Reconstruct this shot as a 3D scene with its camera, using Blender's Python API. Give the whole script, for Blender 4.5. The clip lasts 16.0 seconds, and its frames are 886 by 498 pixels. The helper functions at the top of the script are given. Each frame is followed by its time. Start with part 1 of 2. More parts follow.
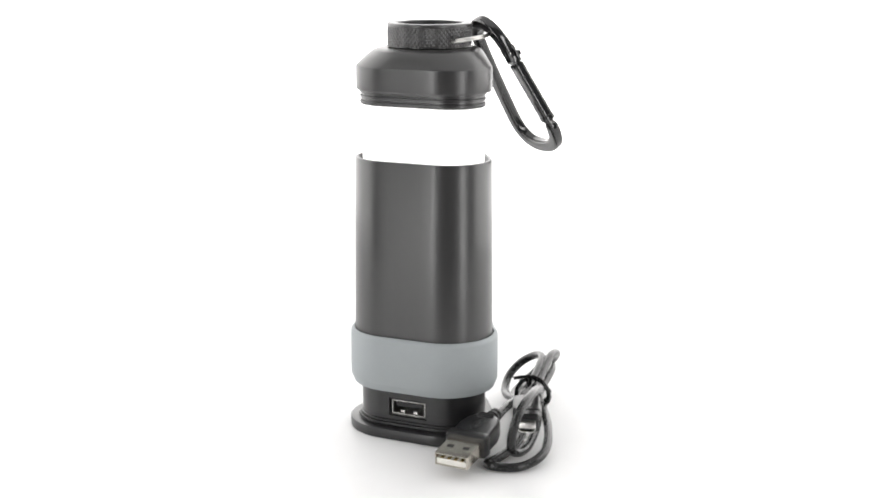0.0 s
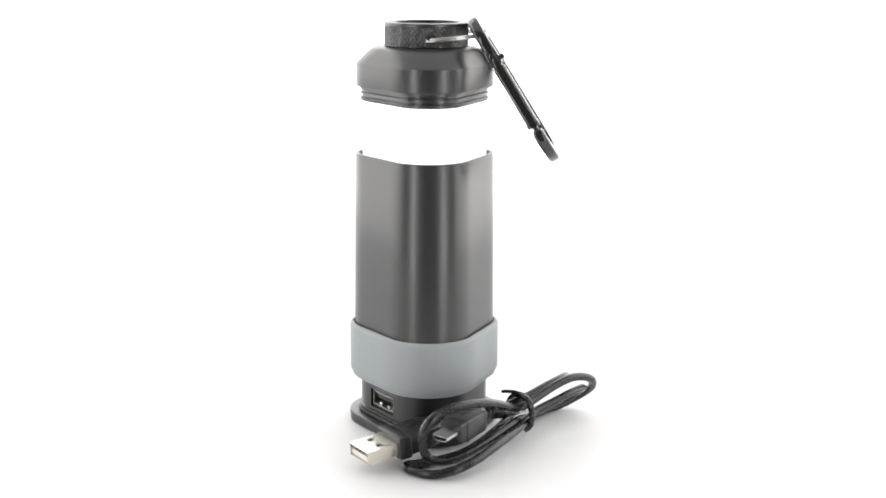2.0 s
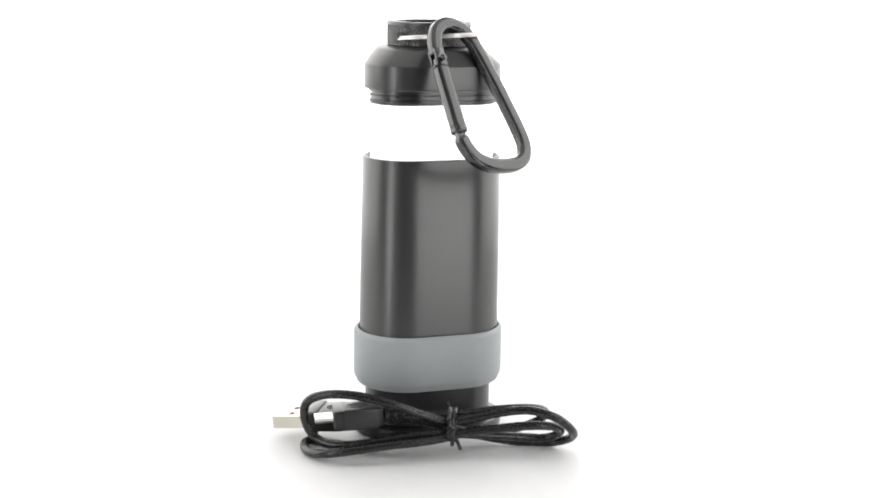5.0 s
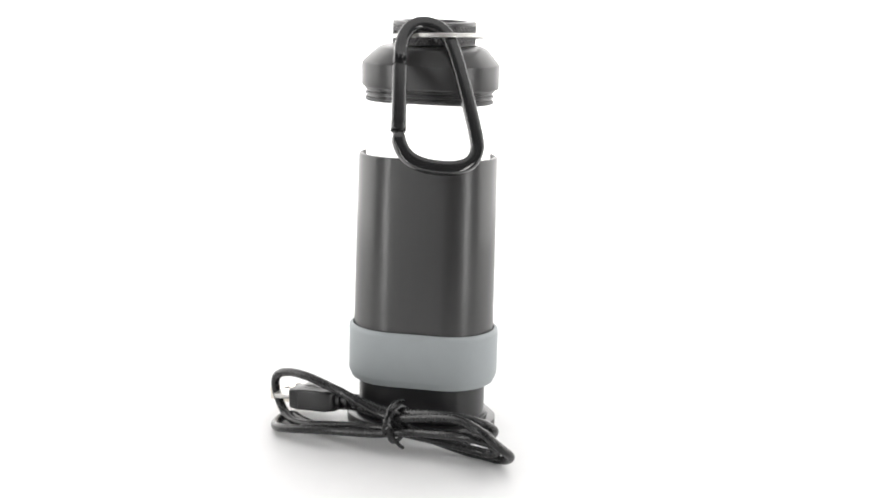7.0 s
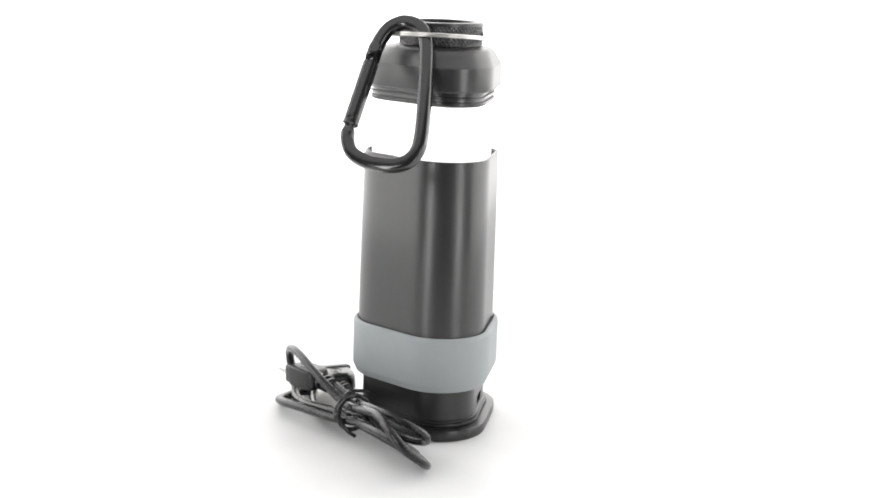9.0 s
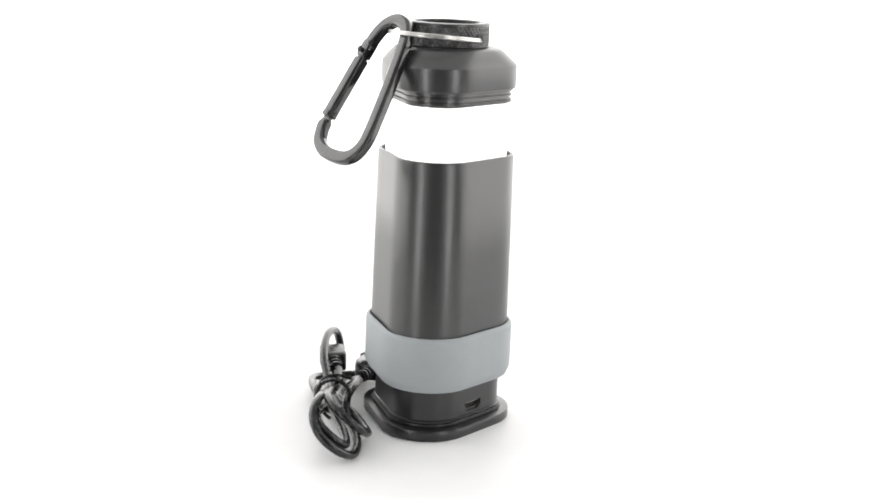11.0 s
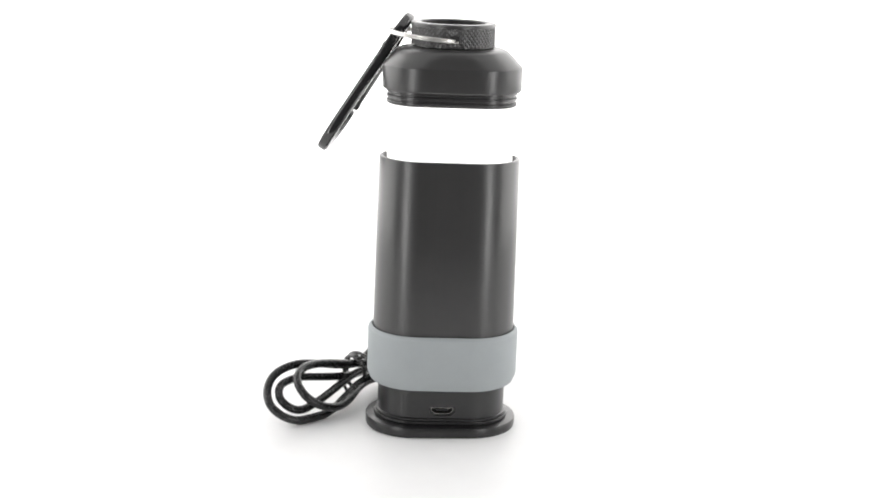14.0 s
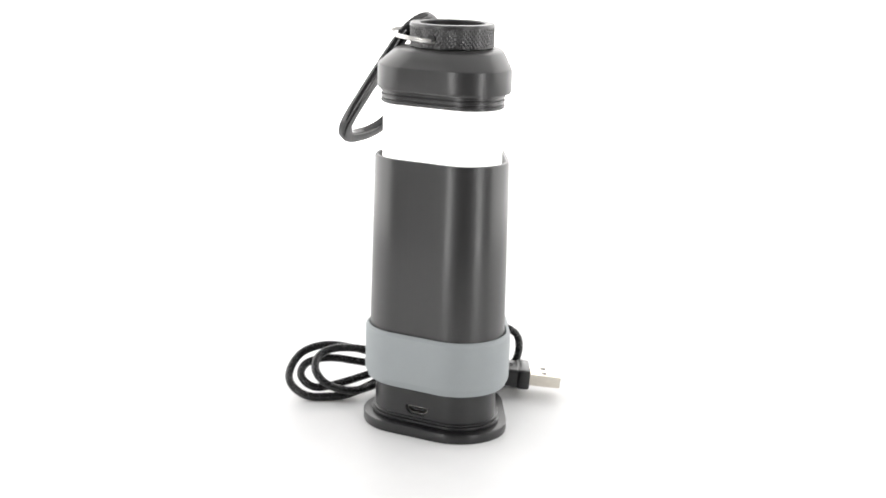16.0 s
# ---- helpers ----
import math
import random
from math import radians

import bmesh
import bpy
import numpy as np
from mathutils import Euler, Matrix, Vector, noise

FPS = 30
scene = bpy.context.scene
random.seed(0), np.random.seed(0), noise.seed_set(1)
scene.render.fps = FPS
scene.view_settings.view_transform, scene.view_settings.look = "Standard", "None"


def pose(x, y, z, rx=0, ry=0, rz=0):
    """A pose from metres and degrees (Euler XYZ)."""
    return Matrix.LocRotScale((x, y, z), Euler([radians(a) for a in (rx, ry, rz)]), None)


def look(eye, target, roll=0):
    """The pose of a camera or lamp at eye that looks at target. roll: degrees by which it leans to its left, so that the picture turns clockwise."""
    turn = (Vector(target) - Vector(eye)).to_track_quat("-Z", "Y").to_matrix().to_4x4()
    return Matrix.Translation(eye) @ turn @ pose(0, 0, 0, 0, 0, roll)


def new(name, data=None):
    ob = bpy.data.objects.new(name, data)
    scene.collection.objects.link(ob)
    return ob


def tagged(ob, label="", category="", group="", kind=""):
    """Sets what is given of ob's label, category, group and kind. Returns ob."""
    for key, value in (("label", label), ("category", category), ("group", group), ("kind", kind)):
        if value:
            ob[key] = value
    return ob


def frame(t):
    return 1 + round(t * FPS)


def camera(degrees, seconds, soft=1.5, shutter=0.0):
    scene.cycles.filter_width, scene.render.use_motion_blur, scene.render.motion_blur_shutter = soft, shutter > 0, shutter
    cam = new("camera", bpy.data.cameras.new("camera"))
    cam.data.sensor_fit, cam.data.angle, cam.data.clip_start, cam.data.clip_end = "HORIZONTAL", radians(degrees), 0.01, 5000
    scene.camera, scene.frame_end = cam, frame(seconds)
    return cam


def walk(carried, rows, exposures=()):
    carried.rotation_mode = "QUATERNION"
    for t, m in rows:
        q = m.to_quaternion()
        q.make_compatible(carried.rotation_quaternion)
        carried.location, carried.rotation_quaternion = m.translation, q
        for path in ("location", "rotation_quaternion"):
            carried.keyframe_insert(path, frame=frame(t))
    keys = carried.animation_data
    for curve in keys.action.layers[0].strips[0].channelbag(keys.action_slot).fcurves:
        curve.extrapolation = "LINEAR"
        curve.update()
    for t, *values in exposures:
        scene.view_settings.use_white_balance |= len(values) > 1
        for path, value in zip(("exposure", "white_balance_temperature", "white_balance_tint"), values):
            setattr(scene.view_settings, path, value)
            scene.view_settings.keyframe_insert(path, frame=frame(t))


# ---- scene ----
FOV = 35.717
EYE = Vector((0.0, -0.49375, 0.18197))
WAY = Vector((0.005513, 0.973528, -0.228502))
cam = camera(FOV, 16.0, soft=1.8)
walk(cam, [(0.0, look(EYE, EYE + WAY, 1.262)), (16.0, look(EYE, EYE + WAY, 1.262))], exposures=[(0.0, 0.0), (16.0, 0.0)])

# ---- light: a white product studio ----
world = bpy.data.worlds.new("studio_air")
scene.world = world
world.use_nodes = True
bg = world.node_tree.nodes["Background"]
bg.inputs[0].default_value = (1.0, 1.0, 1.0, 1)
bg.inputs[1].default_value = 0.13


def softbox(name, eye, target, w, h, power):
    data = bpy.data.lights.new(name, "AREA")
    data.shape, data.size, data.size_y, data.energy = "RECTANGLE", w, h, power
    data.color = (1.0, 0.99, 0.98)
    ob = new(name, data)
    ob.matrix_world = look(eye, target)
    return ob


softbox("strip_left", (-0.36, -0.46, 0.12), (0, 0, 0.08), 0.09, 0.74, 1.5)
softbox("strip_right", (0.36, -0.46, 0.12), (0, 0, 0.08), 0.09, 0.74, 1.5)
softbox("softbox_top", (0.0, 0.10, 0.95), (0, 0.02, 0.0), 1.7, 1.2, 5.8)


# ---- materials ----
def material(name, base, rough, metal=0.0, grain=0.0, scale=400.0, bump=0.0, tint=None, spec=0.5, stretch=(1, 1, 1), emit=0.0):
    m = bpy.data.materials.new(name)
    m.use_nodes = True
    nt = m.node_tree
    b = nt.nodes["Principled BSDF"]
    b.inputs["Roughness"].default_value = rough
    b.inputs["Metallic"].default_value = metal
    b.inputs["Specular IOR Level"].default_value = spec
    co = nt.nodes.new("ShaderNodeTexCoord")
    mp = nt.nodes.new("ShaderNodeMapping")
    mp.inputs["Scale"].default_value = stretch
    nt.links.new(co.outputs["Object"], mp.inputs["Vector"])
    fine = nt.nodes.new("ShaderNodeTexNoise")
    fine.inputs["Scale"].default_value = scale
    fine.inputs["Detail"].default_value = 4
    broad = nt.nodes.new("ShaderNodeTexNoise")
    broad.inputs["Scale"].default_value = scale / 14
    nt.links.new(mp.outputs[0], fine.inputs["Vector"])
    nt.links.new(mp.outputs[0], broad.inputs["Vector"])
    add = nt.nodes.new("ShaderNodeMath")
    add.operation = "MULTIPLY"
    nt.links.new(fine.outputs[0], add.inputs[0])
    nt.links.new(broad.outputs[0], add.inputs[1])
    mix = nt.nodes.new("ShaderNodeMix")
    mix.data_type = "RGBA"
    other = tint or tuple(min(1.0, c * (1 + 2.2 * grain)) for c in base)
    mix.inputs[6].default_value = (*[c * (1 - grain) for c in base], 1)
    mix.inputs[7].default_value = (*other, 1)
    rng = nt.nodes.new("ShaderNodeMapRange")
    rng.inputs[1].default_value, rng.inputs[2].default_value = 0.12, 0.40
    nt.links.new(add.outputs[0], rng.inputs[0])
    nt.links.new(rng.outputs[0], mix.inputs[0])
    nt.links.new(mix.outputs[2], b.inputs["Base Color"])
    rr = nt.nodes.new("ShaderNodeMapRange")
    rr.inputs[3].default_value, rr.inputs[4].default_value = max(0.02, rough * 0.92), min(1.0, rough * 1.08)
    nt.links.new(fine.outputs[0], rr.inputs[0])
    nt.links.new(rr.outputs[0], b.inputs["Roughness"])
    if bump:
        bp = nt.nodes.new("ShaderNodeBump")
        bp.inputs["Strength"].default_value = 0.5
        bp.inputs["Distance"].default_value = bump
        nt.links.new(fine.outputs[0], bp.inputs["Height"])
        nt.links.new(bp.outputs[0], b.inputs["Normal"])
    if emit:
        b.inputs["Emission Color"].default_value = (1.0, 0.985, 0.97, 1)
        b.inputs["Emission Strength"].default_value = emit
    return m


ANODISED = material("charcoal_anodised_aluminium", (0.0225, 0.0220, 0.0224), 0.32, 0.0, 0.05, 1400, 0.0, spec=0.85, stretch=(1, 1, 0.03))
BLACKMETAL = material("black_anodised_aluminium", (0.0120, 0.0120, 0.0125), 0.31, 0.0, 0.04, 2500, 0.0, spec=0.6)
SILICONE = material("grey_silicone", (0.318, 0.341, 0.348), 0.62, 0.0, 0.012, 2500, spec=0.3)
BLACKPLASTIC = material("black_moulded_plastic", (0.0105, 0.0105, 0.0110), 0.30, 0.0, 0.2, 1500, 0.00003)
PVC = material("black_pvc_sheath", (0.0070, 0.0070, 0.0074), 0.27, 0.0, 0.12, 1200, 0.00002)
STEEL = material("dull_steel_shell", (0.40, 0.39, 0.375), 0.30, 1.0, 0.06, 900)
GUNMETAL = material("dark_bare_steel", (0.15, 0.148, 0.145), 0.28, 1.0, 0.06, 900)
CHROME = material("polished_steel", (0.62, 0.61, 0.59), 0.32, 1.0, 0.05, 900)
NICKEL = material("nickel_plated_shell", (0.62, 0.58, 0.51), 0.25, 1.0, 0.06, 900)
GLOSSBLACK = material("black_coated_steel", (0.009, 0.009, 0.0095), 0.13, 0.0, 0.05, 2500, spec=0.9)
# dark plastic, also the painted dark of holes that are not cut
DARKHOLE = material("dark_plastic_and_hole_shade", (0.010, 0.010, 0.010), 0.5, 0.0, 0.1, 900)
GOLD = material("gold_contact", (0.75, 0.58, 0.30), 0.25, 1.0, 0.05, 900)
IVORY = material("ivory_contact_plastic", (0.80, 0.78, 0.72), 0.45, 0.0, 0.03, 900)
DIFFUSER = material("lit_opal_diffuser", (0.85, 0.85, 0.84), 0.5, 0.0, 0.02, 300, emit=1.1)
PAPER = material("white_acrylic_sweep", (0.745, 0.745, 0.745), 0.45, 0.0, 0.01, 60, spec=0.3)
# emission stands in for lamps on the backdrop and also fills the shadows
BACK = material("white_glowing_backdrop", (0.88, 0.88, 0.88), 0.8, 0.0, 0.01, 5, emit=1.5)


# ---- mesh helpers ----
def part(name, bm, mat, parent, label="", smooth=True, crease=38):
    me = bpy.data.meshes.new(name)
    bm.normal_update()
    bmesh.ops.recalc_face_normals(bm, faces=bm.faces)
    for f in bm.faces:
        f.smooth = smooth
    bm.to_mesh(me)
    bm.free()
    me.materials.append(mat)
    if smooth:
        me.set_sharp_from_angle(angle=radians(crease))
    ob = new(name, me)
    ob.parent = parent
    if label:
        ob["label"] = label
    return ob


def empty(name, label, category, group=""):
    ob = new(name)
    ob.empty_display_size = 0.01
    return tagged(ob, label, category, group)


def tri_outline(d, r, n=60):
    """Rounded triangle: corners d from the middle, rounded by r."""
    pts = []
    for k in range(3):
        v = PSI + k * 2 * math.pi / 3
        for i in range(n // 3):
            a = v + math.pi / 3 * (2 * i / (n // 3 - 1) - 1)
            pts.append((d * math.cos(v) + r * math.cos(a), d * math.sin(v) + r * math.sin(a)))
    # extra points along the three flats
    out = []
    for i, p in enumerate(pts):
        q = pts[(i + 1) % len(pts)]
        out.append(p)
        if (i + 1) % (n // 3) == 0:
            out += [(p[0] + (q[0] - p[0]) * s / 6, p[1] + (q[1] - p[1]) * s / 6) for s in range(1, 6)]
    return out


def loft(rings, close=False, cap0=True, cap1=True):
    """Skin through rings of equal length; close joins the last ring to the first."""
    bm = bmesh.new()
    vs = [[bm.verts.new(p) for p in ring] for ring in rings]
    pairs = list(zip(vs, vs[1:])) + ([(vs[-1], vs[0])] if close else [])
    n = len(vs[0])
    for a, b in pairs:
        for i in range(n):
            bm.faces.new((a[i], a[(i + 1) % n], b[(i + 1) % n], b[i]))
    if not close:
        if cap0:
            bm.faces.new(vs[0])
        if cap1:
            bm.faces.new(vs[-1])
    return bm


def tri_stack(profile, close=False, n=60):
    """Rings of (d, r, z)."""
    return loft([[(x, y, z) for x, y in tri_outline(d, r, n)] for d, r, z in profile], close)


def lathe(profile, n=64, close=False):
    return loft([[(r * math.cos(2 * math.pi * i / n), r * math.sin(2 * math.pi * i / n), z) for i in range(n)] for r, z in profile], close)


def spline(points, per=8, closed=False):
    """Points along a smooth curve through the given ones."""
    P = [Vector(p) for p in points]
    n = len(P)
    out = []
    for i in range(n if closed else n - 1):
        p1, p2 = P[i], P[(i + 1) % n]
        p0 = P[i - 1] if (closed or i) else p1 * 2 - p2
        p3 = P[(i + 2) % n] if (closed or i + 2 < n) else p2 * 2 - p1
        for s in range(per):
            t = s / per
            out.append(0.5 * ((2 * p1) + (p2 - p0) * t + (2 * p0 - 5 * p1 + 4 * p2 - p3) * t * t + (3 * p1 - p0 - 3 * p2 + p3) * t ** 3))
    if not closed:
        out.append(P[-1])
    return out


def tube(path, radius, n=12, closed=False, up=None, power=2.0, wide=1.0):
    """Bar along a path; radius may be one number or one for each point; a power over 2 flattens its sides, the first facing up; wide stretches it sideways."""
    m = len(path)
    rad = radius if isinstance(radius, (list, tuple)) else [radius] * m
    tang = []
    for i in range(m):
        a = path[i - 1] if (closed or i) else path[0]
        b = path[(i + 1) % m] if (closed or i + 1 < m) else path[-1]
        tang.append((b - a).normalized())
    nrm = Vector(up) if up else tang[0].orthogonal().normalized()
    rings = []
    for i in range(m):
        nrm = (nrm - tang[i] * nrm.dot(tang[i])).normalized()
        bi = tang[i].cross(nrm)
        ring = []
        for k in range(n):
            c, q = math.cos(2 * math.pi * k / n), math.sin(2 * math.pi * k / n)
            ring.append(path[i] + (nrm * c + bi * q * wide) * (rad[i] / (abs(c) ** power + abs(q) ** power) ** (1 / power)))
        rings.append(ring)
    return loft(rings, closed)


def block(x0, x1, y0, y1, z0, z1, bevel=0.0, seg=2, m=None):
    bm = bmesh.new()
    bmesh.ops.create_cube(bm, size=1.0)
    bmesh.ops.transform(bm, verts=bm.verts, matrix=Matrix.Translation(((x0 + x1) / 2, (y0 + y1) / 2, (z0 + z1) / 2)) @ Matrix.Diagonal((x1 - x0, y1 - y0, z1 - z0, 1)))
    if bevel:
        bmesh.ops.bevel(bm, geom=bm.edges[:], offset=bevel, segments=seg, affect="EDGES", profile=0.5)
    if m:
        bmesh.ops.transform(bm, verts=bm.verts, matrix=m)
    return bm


def moved(bm, m):
    bmesh.ops.transform(bm, verts=bm.verts, matrix=m)
    return bm


def joined(*bms):
    """One bmesh from several."""
    out = bms[0]
    for b in bms[1:]:
        me = bpy.data.meshes.new("join")
        b.to_mesh(me)
        b.free()
        out.from_mesh(me)
        bpy.data.meshes.remove(me)
    return out


MM = 0.001
PSI = radians(-53.48)
STAND = Vector((-0.00082, -0.00354, 0.0))     # the lantern's foot on the turntable at the start
LEAN = Matrix.Rotation(-0.01946, 4, "Y")      # it leans by about a degree
LEAN = LEAN @ Matrix.Rotation(-0.0022, 4, "X")


# ---- structure ----
def build_setting():
    # table top: round behind, straight along its front edge
    edge = -0.19
    a0 = math.asin(edge / 0.62)
    rim = [(0.62 * math.cos(a), 0.62 * math.sin(a)) for a in [a0 + (math.pi - 2 * a0) * i / 90 for i in range(91)]]
    bm = loft([[(x, y, -0.018) for x, y in rim], [(x, y, 0.0) for x, y in rim]])
    ground = part("ground", bm, PAPER, None)
    tagged(ground, "smooth white studio table surface, evenly lit", "floor", kind="structure")
    # white cove that wraps round the back and sides, with added glow
    foot = [math.pi / 2 * i / 14 for i in range(15)]
    prof = [(0.62 + 0.3 * math.sin(a), 0.3 - 0.3 * math.cos(a)) for a in foot] + [(0.92, 1.1)]
    bm = bmesh.new()
    cols = [[bm.verts.new((r * math.cos(a), r * math.sin(a), z)) for r, z in prof] for a in [a0 + (math.pi - 2 * a0) * i / 72 for i in range(73)]]
    for a, b in zip(cols, cols[1:]):
        for i in range(len(prof) - 1):
            bm.faces.new((a[i], b[i], b[i + 1], a[i + 1]))
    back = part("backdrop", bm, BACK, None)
    tagged(back, "seamless white studio backdrop with added glow in place of its lamps", "backdrop", kind="structure")


# ---- the lantern ----
def on_face(angle, dist, z):
    """Pose on the outside of a flat: x along it, y outward, z up."""
    n = Vector((math.cos(angle), math.sin(angle), 0))
    t = Vector((0, 0, 1)).cross(n) * -1
    m = Matrix((( t.x, n.x, 0, n.x * dist), (t.y, n.y, 0, n.y * dist), (0, 0, 1, z), (0, 0, 0, 1)))
    return m


def build_lantern():
    lan = empty("camping_lantern", "charcoal aluminium three-sided lantern with grey band and lit white diffuser", "lantern")
    D, R = 0.0112, 0.0139
    # foot plate
    part("base_plate", tri_stack([(0.0115, 0.0176, 0.0), (0.0115, 0.0179, 0.0004), (0.0115, 0.0180, 0.0012), (0.0115, 0.0180, 0.0038), (0.0115, 0.0179, 0.00395), (0.0115, 0.0177, 0.0040), (0.0115, 0.0160, 0.0041), (0.0115, 0.0140, 0.0042)]), BLACKMETAL, lan, "flat black foot plate with rounded rim")
    part("sealing_ring", tri_stack([(D, R + 0.0002, 0.0042), (D, R + 0.0012, 0.0043), (D, R + 0.0014, 0.0049), (D, R + 0.0012, 0.0055), (D, R + 0.0001, 0.0057)]), BLACKPLASTIC, lan)
    base = part("base", tri_stack([(D, R, 0.0057), (D, R + 0.0007, 0.0058), (D, R + 0.0007, 0.0064), (D, R, 0.0066), (D, R, 0.0215)]), BLACKMETAL, lan, "black socket section of the lantern")
    # silicone band
    part("silicone_band", tri_stack([(0.0104, 0.0150, 0.0181), (0.0104, 0.0173, 0.0180), (0.0104, 0.0177, 0.0183), (0.0103, 0.0179, 0.0188), (0.0102, 0.0187, 0.0203), (0.01014, 0.0190, 0.0210), (0.01014, 0.0190, 0.0366), (0.01014, 0.0189, 0.0374), (0.0103, 0.0184, 0.0379), (0.0107, 0.0173, 0.0384), (0.0108, 0.0170, 0.0383), (0.0108, 0.0169, 0.0374), (0.0108, 0.0150, 0.0373)]), SILICONE, lan, "grey silicone grip band", crease=30)
    # sleeve, a thin tube open at the top
    part("sleeve", tri_stack([(0.01117, 0.0163, 0.0365), (0.01117, 0.0160, 0.0650), (0.01117, 0.01560, 0.1012), (0.01117, 0.0153, 0.1017), (0.01117, 0.0144, 0.1017), (0.01117, 0.0142, 0.1012), (0.01117, 0.0142, 0.0365)], close=True), ANODISED, lan, "charcoal satin aluminium sleeve")
    part("diffuser", tri_stack([(0.0112, 0.0128, 0.0950), (0.0112, 0.0128, 0.1190), (0.0118, 0.0112, 0.1215)]), DIFFUSER, lan, "glowing opal white diffuser")
    # cap
    d = 0.0125
    part("threaded_lip", tri_stack([(d, 0.0105, 0.1207), (d, 0.0122, 0.1207), (d, 0.0125, 0.1211), (d, 0.0125, 0.1220), (d, 0.0118, 0.1222), (d, 0.0118, 0.1228), (d, 0.0125, 0.1230), (d, 0.0125, 0.1238), (d, 0.0118, 0.1240), (d, 0.0118, 0.1245), (d, 0.0126, 0.1248), (d, 0.0126, 0.1262)]), ANODISED, lan)
    part("cap", tri_stack([(0.0110, 0.0140, 0.1258), (0.0106, 0.0154, 0.1258), (0.0104, 0.0158, 0.1261), (0.0104, 0.0159, 0.1264), (0.0104, 0.0159, 0.1341), (0.0103, 0.0158, 0.1344), (0.0101, 0.0157, 0.1347), (0.0071, 0.0161, 0.1370), (0.0040, 0.0165, 0.1393), (0.0034, 0.0164, 0.1397), (0.0022, 0.0160, 0.1402), (0.0008, 0.0154, 0.1405), (0.0, 0.0130, 0.1405)]), ANODISED, lan, "charcoal bevelled aluminium cap", crease=22)
    build_collar(lan)
    # split ring through the collar
    a = radians(36.0)
    mid = Vector((0.0066 * math.cos(a), 0.0066 * math.sin(a), 0.1439))
    u = Vector((math.cos(a), math.sin(a), 0.088)).normalized()
    v = Vector((-math.sin(a), math.cos(a), 0))
    path = []
    for i in range(129):
        w = 2 * math.pi * (2.0 * i / 128) + math.pi
        lift = 0.00034 * max(-1.0, min(1.0, (i - 64) / 9))
        path.append(mid + (u * math.cos(w) + v * math.sin(w)) * 0.0164 + Vector((0, 0, lift)))
    part("split_ring", tube(path, 0.00044, 10), CHROME, lan, "polished steel split ring")
    # raised dark ovals paint the shade inside the two ring holes
    for b in (-53.0, 125.6):
        m = on_face(radians(b), 0.01516, 0.1443)
        slot = [(0.0016 * math.cos(q), 0.0, 0.0012 * math.sin(q)) for q in [2 * math.pi * i / 20 for i in range(20)]]
        part("ring_hole_shade", moved(loft([[(x, -0.0006, z) for x, y, z in slot], [(x, 0.00022, z) for x, y, z in slot]]), m), DARKHOLE, lan)
    build_usb_socket(lan, base)
    build_micro_socket(lan, base)
    return lan


def build_collar(lan):
    R, inner = 0.01516, 0.0117
    part("collar", lathe([(0.0140, 0.1405), (R - 0.00034, 0.1408), (R - 0.00034, 0.1476), (R, 0.1478), (R, 0.1487), (R - 0.0003, 0.1490), (inner + 0.0004, 0.1490), (inner, 0.1487), (inner, 0.1415), (0.0118, 0.1405)], 72, close=True), ANODISED, lan, "black knurled screw collar")
    part("lens_well", lathe([(inner + 0.0002, 0.1425), (0.0105, 0.1425), (0.0080, 0.1419), (0.0005, 0.1417)], 40), DARKHOLE, lan)
    for z in (0.1438, 0.1449, 0.1460, 0.1471):
        part("inner_thread", lathe([(inner + 0.0002, z - 0.0003), (inner - 0.0004, z), (inner + 0.0002, z + 0.0003)], 48, close=True), ANODISED, lan)
    # knurling: rows of small raised diamonds
    bm = bmesh.new()
    rows, count = 7, 60
    h = 0.0066 / rows
    for j in range(rows):
        for i in range(count):
            a = 2 * math.pi * (i + 0.5 * (j % 2)) / count
            z = 0.1411 + h * (j + 0.5)
            w = math.pi / count * 0.92
            r0 = R - 0.00036
            q = [bm.verts.new((r0 * math.cos(a + s), r0 * math.sin(a + s), z + dz)) for s, dz in ((-w, 0), (0, -h * 0.95), (w, 0), (0, h * 0.95))]
            tip = bm.verts.new(((R - 0.00008) * math.cos(a), (R - 0.00008) * math.sin(a), z))
            for k in range(4):
                bm.faces.new((q[k], q[(k + 1) % 4], tip))
    part("knurling", bm, ANODISED, lan, "fine diamond knurling", smooth=False)


def frame_ring(w, h, t, depth, back):
    """Rectangular socket shell of outer w x h, wall t, along y from -back to depth."""
    def ring(a, b, y):
        return [(-a, y, -b), (a, y, -b), (a, y, b), (-a, y, b)]
    return loft([ring(w / 2, h / 2, -back), ring(w / 2, h / 2, depth), ring(w / 2 - t, h / 2 - t, depth), ring(w / 2 - t, h / 2 - t, -back)], close=True)


def cut(ob, bm):
    """Take the closed shape bm out of the mesh of ob."""
    me = bpy.data.meshes.new("cutter")
    bmesh.ops.recalc_face_normals(bm, faces=bm.faces)
    bm.to_mesh(me)
    bm.free()
    tool = new("cutter", me)
    mod = ob.modifiers.new("cut", "BOOLEAN")
    mod.object, mod.operation, mod.solver = tool, "DIFFERENCE", "EXACT"
    done = bpy.data.meshes.new_from_object(ob.evaluated_get(bpy.context.evaluated_depsgraph_get()))
    ob.modifiers.clear()
    done.name = ob.name
    ob.data = done
    done.set_sharp_from_angle(angle=radians(24))
    bpy.data.objects.remove(tool)


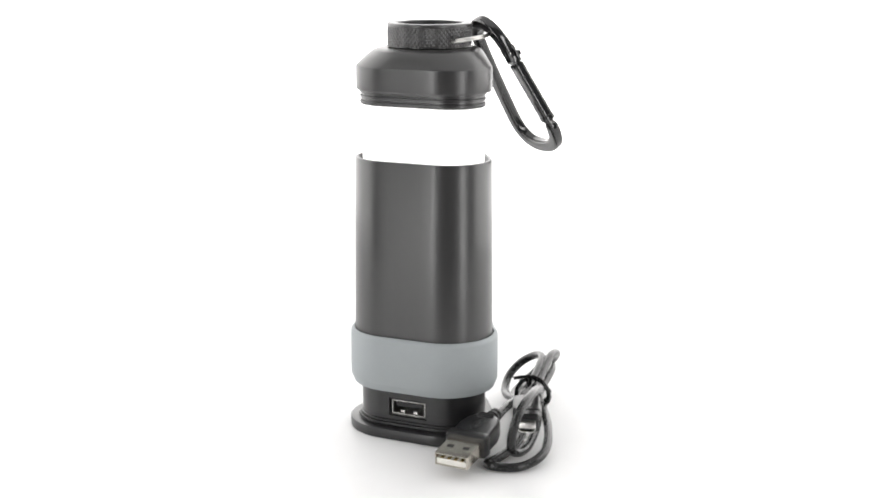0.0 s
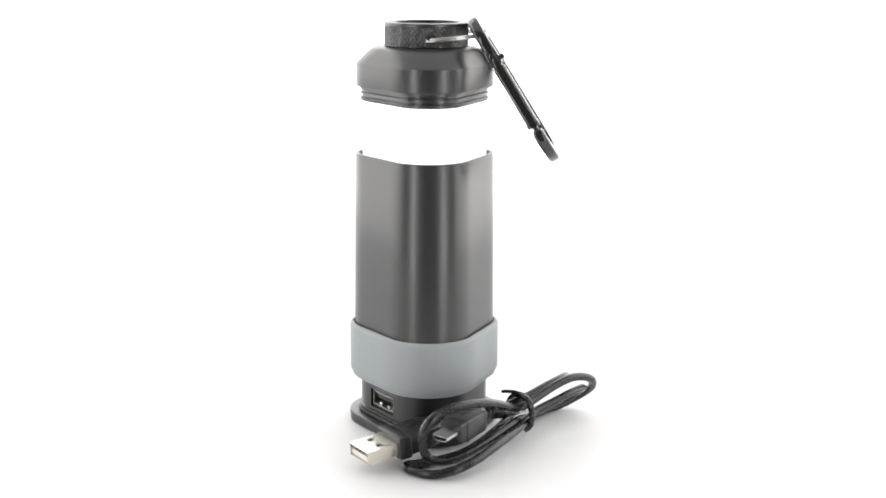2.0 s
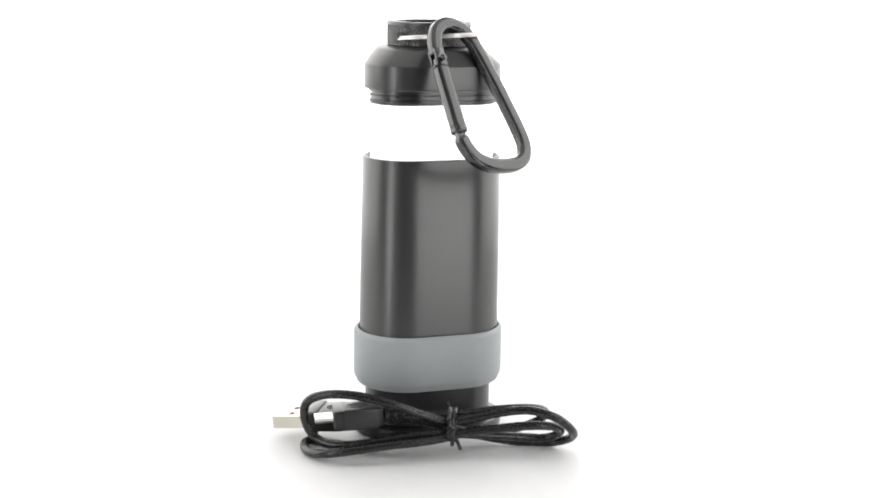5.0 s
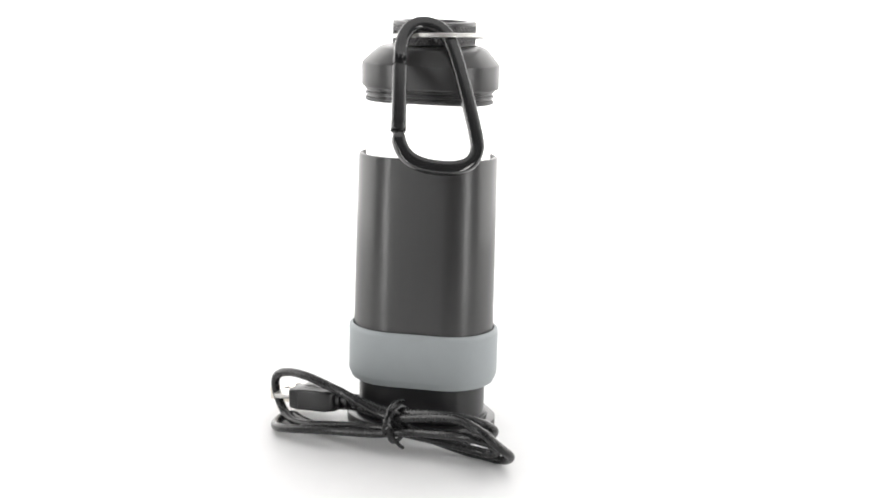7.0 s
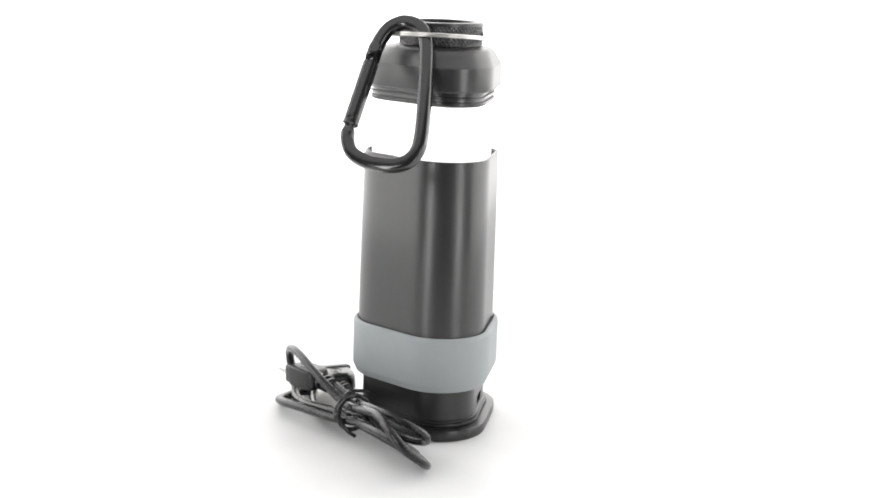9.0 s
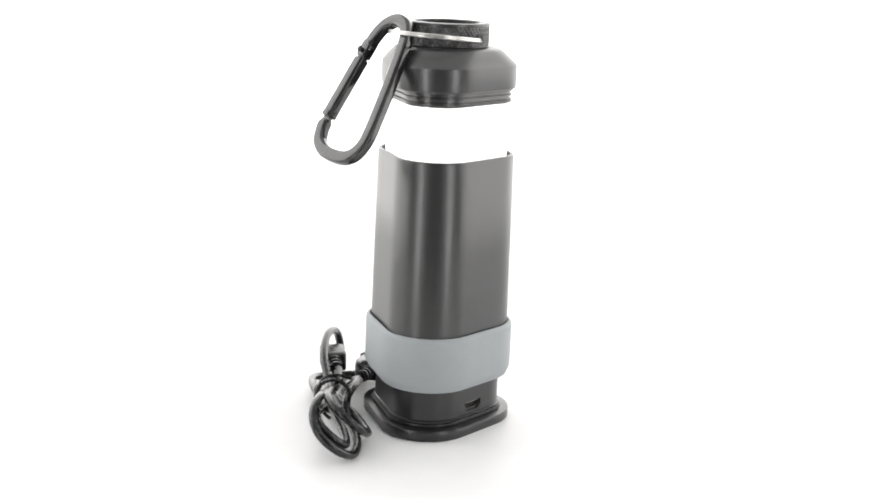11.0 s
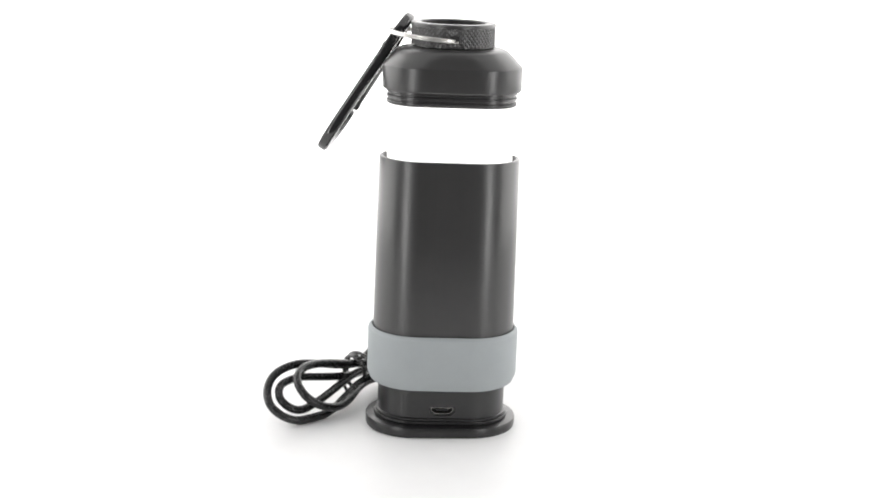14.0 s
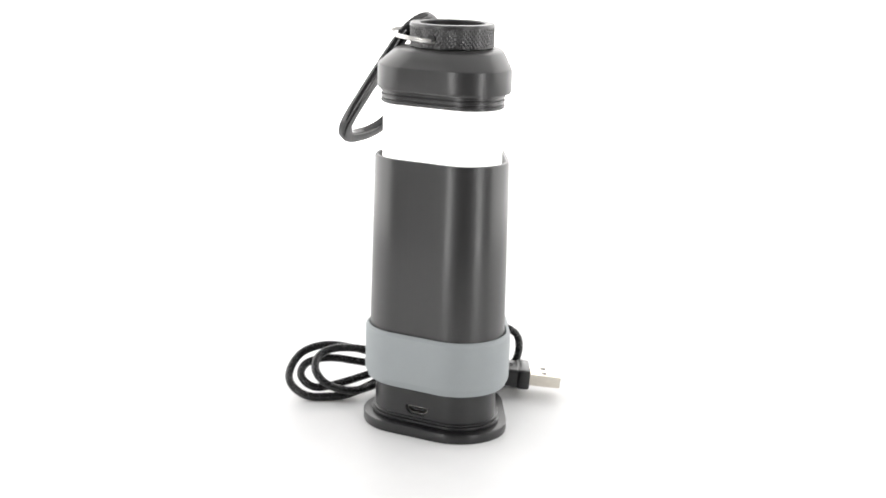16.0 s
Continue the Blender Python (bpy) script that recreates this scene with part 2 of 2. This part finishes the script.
def build_usb_socket(lan, base):
    m = on_face(radians(-113.5), 0.0112 / 2 + 0.0139, 0.0113)
    cut(base, moved(block(-0.0074, 0.0074, -0.008, 0.002, -0.0034, 0.0034), m))
    s = part("usb_socket", moved(frame_ring(0.01475, 0.00675, 0.0008, -0.0010, 0.0078), m), DARKHOLE, lan, "black framed charging socket")
    part("metal_shell", moved(frame_ring(0.0130, 0.0051, 0.00024, -0.0007, 0.0077), m), CHROME, s, "bright steel shell")
    part("tongue", moved(block(-0.0052, 0.0052, -0.0075, -0.0014, 0.0001, 0.0017, 0.0002), m), DARKHOLE, s)
    for x in (-0.0026, 0.0026):
        part("spring_tab", moved(block(x - 0.0009, x + 0.0009, -0.0034, -0.0012, -0.0022, -0.0012, 0.0003), m), CHROME, s)


def build_micro_socket(lan, base):
    m = on_face(radians(126.5), 0.0112 / 2 + 0.0139, 0.0092) @ Matrix.Diagonal((1.14, 1, 1.14, 1))
    def ring(w, h, y):
        return [(-w, y, h), (-w, y, 0), (-w * 0.62, y, -h), (w * 0.62, y, -h), (w, y, 0), (w, y, h)]
    cut(base, moved(loft([ring(0.0041, 0.0015, -0.006), ring(0.0041, 0.0015, 0.002)]), m))
    bm = loft([ring(0.00405, 0.00145, -0.0058), ring(0.00405, 0.00145, -0.0007), ring(0.0036, 0.0011, -0.0007), ring(0.0036, 0.0011, -0.0058)], close=True)
    s = part("micro_socket", moved(bm, m), DARKHOLE, lan, "small charging socket with steel rim")
    part("socket_shell", moved(loft([ring(0.0036, 0.0011, -0.0055), ring(0.0036, 0.0011, -0.0009), ring(0.0034, 0.0009, -0.0009), ring(0.0034, 0.0009, -0.0055)], close=True), m), STEEL, s)
    part("tongue", moved(block(-0.0020, 0.0020, -0.005, -0.0009, 0.0000, 0.0005), m), DARKHOLE, s)


# ---- the carabiner ----
def clip_pose(c, w, l):
    """Pose of the flat clip: x across it, y down its length."""
    w, l = Vector(w).normalized(), Vector(l).normalized()
    n = w.cross(l).normalized()
    return Matrix(((w.x, l.x, n.x, c[0]), (w.y, l.y, n.y, c[1]), (w.z, l.z, n.z, c[2]), (0, 0, 0, 1)))


CLIP = clip_pose((0.02676, 0.00602, 0.12725), (-0.4953, 0.8681, 0.0327), (0.4578, 0.2928, -0.8394))


def flat(points, per=8, closed=False):
    return spline([Vector((x, y, 0)) * MM for x, y in points], per, closed)


def build_carabiner():
    clip = empty("carabiner", "black coated carabiner clip hooked on the lantern's steel ring", "carabiner")
    path = flat([(-13.6, 15.5), (-13.3, 19.5), (-11.2, 24.0), (-6.8, 27.0), (-1.0, 28.5), (5.5, 28.8), (10.2, 27.0), (12.8, 23.0), (13.3, 18.0), (12.6, 8.0), (11.6, -2.0), (10.3, -12.0), (8.8, -19.5), (6.5, -23.6), (3.0, -25.8), (-1.0, -26.3), (-4.8, -24.6), (-7.3, -21.4), (-8.7, -17.8), (-9.3, -15.0)], 6)
    path = [p * 0.985 for p in path]
    n = len(path)
    rad = [0.00200] * n
    rad[0], rad[1], rad[-1] = 0.0016, 0.0018, 0.0016
    part("body", tube(path, rad, 32, up=(0, 0, 1), power=4.0, wide=1.17), GLOSSBLACK, clip, "black coated bent metal bar")
    # cheeks round the hinge and its pin
    way = Vector((-3.9, 29.0, 0)).normalized()
    side = Vector((way.y, -way.x, 0))
    m = Matrix(((side.x, way.x, 0, -0.0093), (side.y, way.y, 0, -0.0146), (0, 0, 1, 0), (0, 0, 0, 1)))
    for z in (-1, 1):
        part("hinge_cheek", block(-0.0021, 0.0021, -0.0022, 0.0042, z * 0.00150 - 0.0006, z * 0.00150 + 0.0006, 0.0004, 2, m), GLOSSBLACK, clip)
    pin = tube([Vector((0, 0.0021, z)) for z in (-0.0037, -0.0035, -0.0029, -0.0028, 0.0026)], [0.0008, 0.0011, 0.0011, 0.0008, 0.0008], 12)
    part("hinge_pin", moved(pin, m), GLOSSBLACK, clip, "dark hinge pin")
    # gate with a slim middle and a stepped nose
    ys = [0.0008, 0.0016, 0.0046, 0.0050, 0.0252, 0.0262, 0.0268, 0.0272]
    rs = [0.0010, 0.0015, 0.0016, 0.00215, 0.00215, 0.00215, 0.0021, 0.0018]
    gate = part("gate", moved(tube([Vector((0, y, 0)) for y in ys], rs, 32, up=(0, 0, 1), power=4.0), m @ Matrix.Diagonal((1.18, 1, 1, 1))), GLOSSBLACK, clip, "straight sprung gate")
    part("nose_collar", moved(tube([Vector((0, y, 0)) for y in (0.0268, 0.0270, 0.0286, 0.0289)], [0.0021, 0.0024, 0.0024, 0.0021], 24, up=(0, 0, 1), power=3.5), m @ Matrix.Diagonal((1.1, 1, 1, 1))), GLOSSBLACK, gate, "dark latch collar")
    part("nose_tip", moved(block(-0.0019, 0.0019, 0.0284, 0.0320, -0.0009, 0.0009, 0.0003), m), GUNMETAL, gate, "dark steel latch tip")
    part("rivet", moved(tube([Vector((-0.0017, 0.0042, 0)), Vector((-0.0026, 0.0042, 0))], [0.0007, 0.0005], 10), m), GLOSSBLACK, gate)
    part("spring_wire", moved(tube([Vector((0.0015, y * MM, 0.0004 * math.sin(y))) for y in range(2, 13)], 0.0003, 6), m), CHROME, gate)
    return clip


# ---- the cable ----
COIL = Vector((0.037, 0.0, 0.0))


def ribbed(length, r0, r1, ribs, n=14):
    """Strain relief along -x: rings with gaps, tapering."""
    bm = tube([Vector((0, 0, 0)), Vector((-length, 0, 0))], [r0 * 0.62, r1 * 0.72], n)
    for k in range(ribs):
        x = -length * (k + 0.45) / ribs
        r = r0 + (r1 - r0) * (k + 0.5) / ribs
        w = length / ribs * 0.27
        bm = joined(bm, tube([Vector((x + w, 0, 0)), Vector((x + w * 0.7, 0, 0)), Vector((x - w * 0.7, 0, 0)), Vector((x - w, 0, 0))], [r * 0.9, r, r, r * 0.9], n))
    return bm


def plug_pose(at, way, tilt=0.0):
    """x along the way that the plug points, z up."""
    x = Vector((way[0], way[1], tilt)).normalized()
    y = Vector((0, 0, 1)).cross(x).normalized()
    z = x.cross(y)
    c = Vector(at) * MM - COIL
    return Matrix(((x.x, y.x, z.x, c.x), (x.y, y.y, z.y, c.y), (x.z, y.z, z.z, c.z), (0, 0, 0, 1)))


def shaped_body(stations):
    """Soft rectangular moulding: stations of (x, half width, half height, corner)."""
    rings = []
    for x, w, h, c in stations:
        ring = []
        for sx, sz, a0 in ((1, 1, 0), (-1, 1, 90), (-1, -1, 180), (1, -1, 270)):
            for k in range(5):
                a = radians(a0 + 22.5 * k)
                ring.append((x, sx * (w - c) + c * math.cos(a), sz * (h - c) + c * math.sin(a)))
        rings.append(ring)
    return loft(rings)


def emblem(m, z, parent):
    """Raised oval outline with a three-armed mark inside."""
    oval = [Vector((-0.0075 + 0.0042 * math.cos(a), 0.0021 * math.sin(a), z)) for a in [2 * math.pi * i / 28 for i in range(28)]]
    bm = tube(oval, 0.00018, 6, closed=True)
    for p, q in (((-0.0105, 0), (-0.0045, 0)), ((-0.009, 0), (-0.0075, 0.0011)), ((-0.008, 0), (-0.0063, -0.0011))):
        bm = joined(bm, tube([Vector((*p, z)), Vector((*q, z))], 0.00018, 6))
    part("emblem", moved(bm, m), BLACKPLASTIC, parent)


def build_usb_plug(cab):
    m = plug_pose((11.7, -47.8, 7.7), (-0.415, -0.910), -0.10)
    body = part("usb_plug", moved(shaped_body([(0.0, 0.0071, 0.0036, 0.0006), (-0.0004, 0.0074, 0.0039, 0.0008), (-0.0042, 0.0075, 0.0040, 0.0008), (-0.0045, 0.0073, 0.0038, 0.0008), (-0.0048, 0.0069, 0.0035, 0.0010), (-0.0120, 0.0071, 0.0037, 0.0016), (-0.0165, 0.0062, 0.0036, 0.0018), (-0.0195, 0.0049, 0.0034, 0.0022), (-0.0208, 0.0034, 0.0028, 0.0020), (-0.0212, 0.0026, 0.0024, 0.0018)]), m), BLACKPLASTIC, cab, "black moulded plug body")
    def ring(x, w, h):
        return [(x, -w, -h), (x, w, -h), (x, w, h), (x, -w, h)]
    shell = loft([ring(-0.001, 0.0060, 0.00225), ring(0.0119, 0.0060, 0.00225), ring(0.0123, 0.0058, 0.0021), ring(0.0123, 0.0056, 0.00190), ring(0.0010, 0.0056, 0.00190)])
    part("plug_shell", moved(shell, m), NICKEL, body, "bare nickel plated plug shell")
    part("contact_tongue", moved(block(0.001, 0.0118, -0.0055, 0.0055, -0.0018, 0.0002), m), IVORY, body)
    for i in range(4):
        y = -0.0036 + 0.0024 * i
        part("contact", moved(block(0.003, 0.0115, y - 0.0006, y + 0.0006, 0.0002, 0.0004), m), GOLD, body)
    # latch holes are not open: dark blocks on the shell paint their shade
    for y in (-0.0029, 0.0029):
        part("latch_hole_shade", moved(block(0.0048, 0.0068, y - 0.0011, y + 0.0011, 0.0021, 0.00232), m), DARKHOLE, body)
        part("latch_hole_shade", moved(block(0.0048, 0.0068, y - 0.0011, y + 0.0011, -0.00232, -0.0021), m), DARKHOLE, body)
    emblem(m @ Matrix.Translation((-0.0035, 0, 0)), 0.0037, body)
    for x in (-0.0168, -0.0182, -0.0196):
        w = 0.0062 - 0.45 * (-0.0150 - x)
        part("grip_rib", moved(tube([Vector((x, -w * 0.8, 0.0029)), Vector((x - 0.0003, -w * 0.5, 0.0036)), Vector((x - 0.0003, w * 0.5, 0.0036)), Vector((x, w * 0.8, 0.0029))], 0.00035, 6), m), BLACKPLASTIC, body)
    part("strain_relief", moved(ribbed(0.008, 0.0031, 0.0022, 3), m @ Matrix.Translation((-0.0208, 0, 0))), BLACKPLASTIC, body)


def build_micro_plug(cab):
    m = plug_pose((32.9, -42.6, 14.7), (-0.05, -0.999), -0.05)
    body = part("micro_plug", moved(shaped_body([(0.0, 0.0037, 0.0028, 0.0006), (-0.0004, 0.0043, 0.0033, 0.0008), (-0.0036, 0.0045, 0.0035, 0.0008), (-0.0038, 0.0048, 0.0038, 0.0007), (-0.0150, 0.0048, 0.0038, 0.0009), (-0.0168, 0.0041, 0.0034, 0.0012), (-0.0176, 0.0030, 0.0028, 0.0014)]), m), BLACKPLASTIC, cab, "small black moulded plug body")
    def ring(x, w, h):
        return [(x, -w, h), (x, -w, 0), (x, -w * 0.66, -h), (x, w * 0.66, -h), (x, w, 0), (x, w, h)]
    shell = loft([ring(-0.001, 0.0031, 0.00100), ring(0.0061, 0.0031, 0.00100), ring(0.0063, 0.0030, 0.00090), ring(0.0063, 0.0027, 0.00065), ring(0.0010, 0.0027, 0.00065)])
    part("plug_shell", moved(shell, m), CHROME, body, "bare nickel plated plug shell")
    part("contact_tongue", moved(block(0.001, 0.0060, -0.0022, 0.0022, -0.0001, 0.0005), m), DARKHOLE, body)
    emblem(m @ Matrix.Translation((-0.0015, 0, 0)), 0.0038, body)
    part("strain_relief", moved(ribbed(0.0088, 0.0034, 0.0024, 3), m @ Matrix.Translation((-0.0174, 0, 0))), BLACKPLASTIC, body)


def build_twist_tie(cab):
    """One and a half turns of thin tie round the bundle, twisted at its outer side, with two free ends."""
    c = Vector((37.8, -1.0, 10.8)) * MM - COIL
    ring = []
    for i in range(61):
        a = 2 * math.pi * 1.45 * i / 60 - 0.35
        ring.append(c + Vector((0.0060 * math.cos(a), 0.0022 * (i / 60 - 0.5) - 0.0016 * math.cos(a), 0.0064 * math.sin(a))))
    tie = part("twist_tie", tube(ring, 0.00078, 8), PVC, cab, "black twist tie with free ends")
    k = Vector((43.4, -2.4, 11.6)) * MM - COIL
    part("knot", tube(spline([k + Vector(p) * MM for p in ((-1.2, -0.8, 2.6), (0.5, -0.6, 1.2), (0.1, 0.9, 0.1), (0.6, -0.6, -1.1), (-0.3, 0.8, -2.4), (-1.0, 0.2, -3.6))], 6), 0.00085, 8), PVC, tie)
    def end(points):
        return tube(spline([Vector(p) * MM - COIL for p in points], 6), 0.00068, 8)
    part("free_end", end(((43.2, -1.8, 9.6), (42.6, -0.2, 6.8), (41.0, 1.0, 4.4), (39.0, 1.8, 2.7))), PVC, tie)
    part("free_end", end(((43.2, -2.6, 13.0), (41.4, -2.8, 16.6), (37.6, -2.4, 18.2), (33.6, -1.8, 17.8), (30.5, -1.2, 17.0))), PVC, tie)


def build_cable():
    cab = empty("usb_cable", "black coiled charging cable bound with a twist tie", "cable")
    lead_in = [(23.2, -24.4, 9.7), (28.1, -12.6, 10.3), (32.7, -1, 8.7)]
    outer = [(33.1, 9.4, 5.2), (32.1, 22.9, 1.7), (35.9, 36.6, 1.7), (42.5, 42, 6.1), (48.1, 39.3, 11.2), (49.5, 33.3, 16.3), (46.5, 24, 18.6), (43, 13.6, 16.7), (40.3, 3, 14)]
    arch = [(38.6, -6.3, 13.7), (38.6, -21.2, 20), (34.9, -37.4, 23.6), (30.2, -49, 21.7), (27.8, -52.2, 15.7), (27.6, -49.1, 6.7), (32.9, -41.6, 4.3), (37.6, -26.3, 6.7), (39.4, -7.4, 9.4)]
    second = [(38.8, 4.5, 7.9), (37.1, 21.7, 5.4), (37.9, 33.2, 4.3), (42.7, 37.5, 8.4), (47, 33, 12.2), (46.8, 23.2, 12.9), (43.9, 13.9, 11.3), (40.8, 3.9, 9.5)]
    low = [(41.4, -7.9, 7.5), (42, -26.4, 6.6), (39.5, -43.5, 4.1), (31.5, -50.8, 1.8), (22.9, -51.4, 1.8), (19.2, -48.4, 1.7), (23, -43.8, 1.7), (31.5, -29.1, 2.7), (34.1, -10.7, 6.4)]
    inner = [(32.4, 2.6, 6.8), (29.7, 12.1, 5.1), (28.6, 20, 4.4), (29.2, 26.9, 5.8), (31.5, 32, 8.6), (35.6, 33.9, 12.4), (40.4, 31.1, 16.1), (42.8, 23.6, 18), (41.2, 13.6, 17.3), (38.1, 3.7, 15.2)]
    lead_out = [(35.2, -4.6, 14.0), (34.4, -10.0, 14.6), (33.6, -16.6, 15.9)]
    path = spline([Vector(p) * MM - COIL for p in lead_in + outer + arch + second + low + inner + lead_out], 8)
    for _ in range(6):     # a stiff wire makes no kinks
        path = [path[0]] + [(path[i - 1] + path[i] * 2 + path[i + 1]) / 4 for i in range(1, len(path) - 1)] + [path[-1]]
    for p in path:
        p.z = max(p.z, 0.00160)
    part("wire", tube(path, 0.00158, 12), PVC, cab, "thin black round cable")
    build_usb_plug(cab)
    build_micro_plug(cab)
    build_twist_tie(cab)
    return cab


def turn_at(t):
    ts = (0, 2, 4, 6.5, 9, 11.5, 14, 16)
    return float(np.interp(t, ts, (0.0, 30.87, 62.47, 100.12, 137.35, 175.34, 213.85, 244.78)))


def motions():
    for thing, base in ((lantern, Matrix.Translation(STAND) @ LEAN), (carabiner, CLIP), (cable, Matrix.Translation(COIL))):
        walk(thing, [(i * 0.5, Matrix.Rotation(radians(-turn_at(i * 0.5)), 4, "Z") @ base) for i in range(33)])


build_setting()
lantern = build_lantern()
carabiner = build_carabiner()
cable = build_cable()
motions()
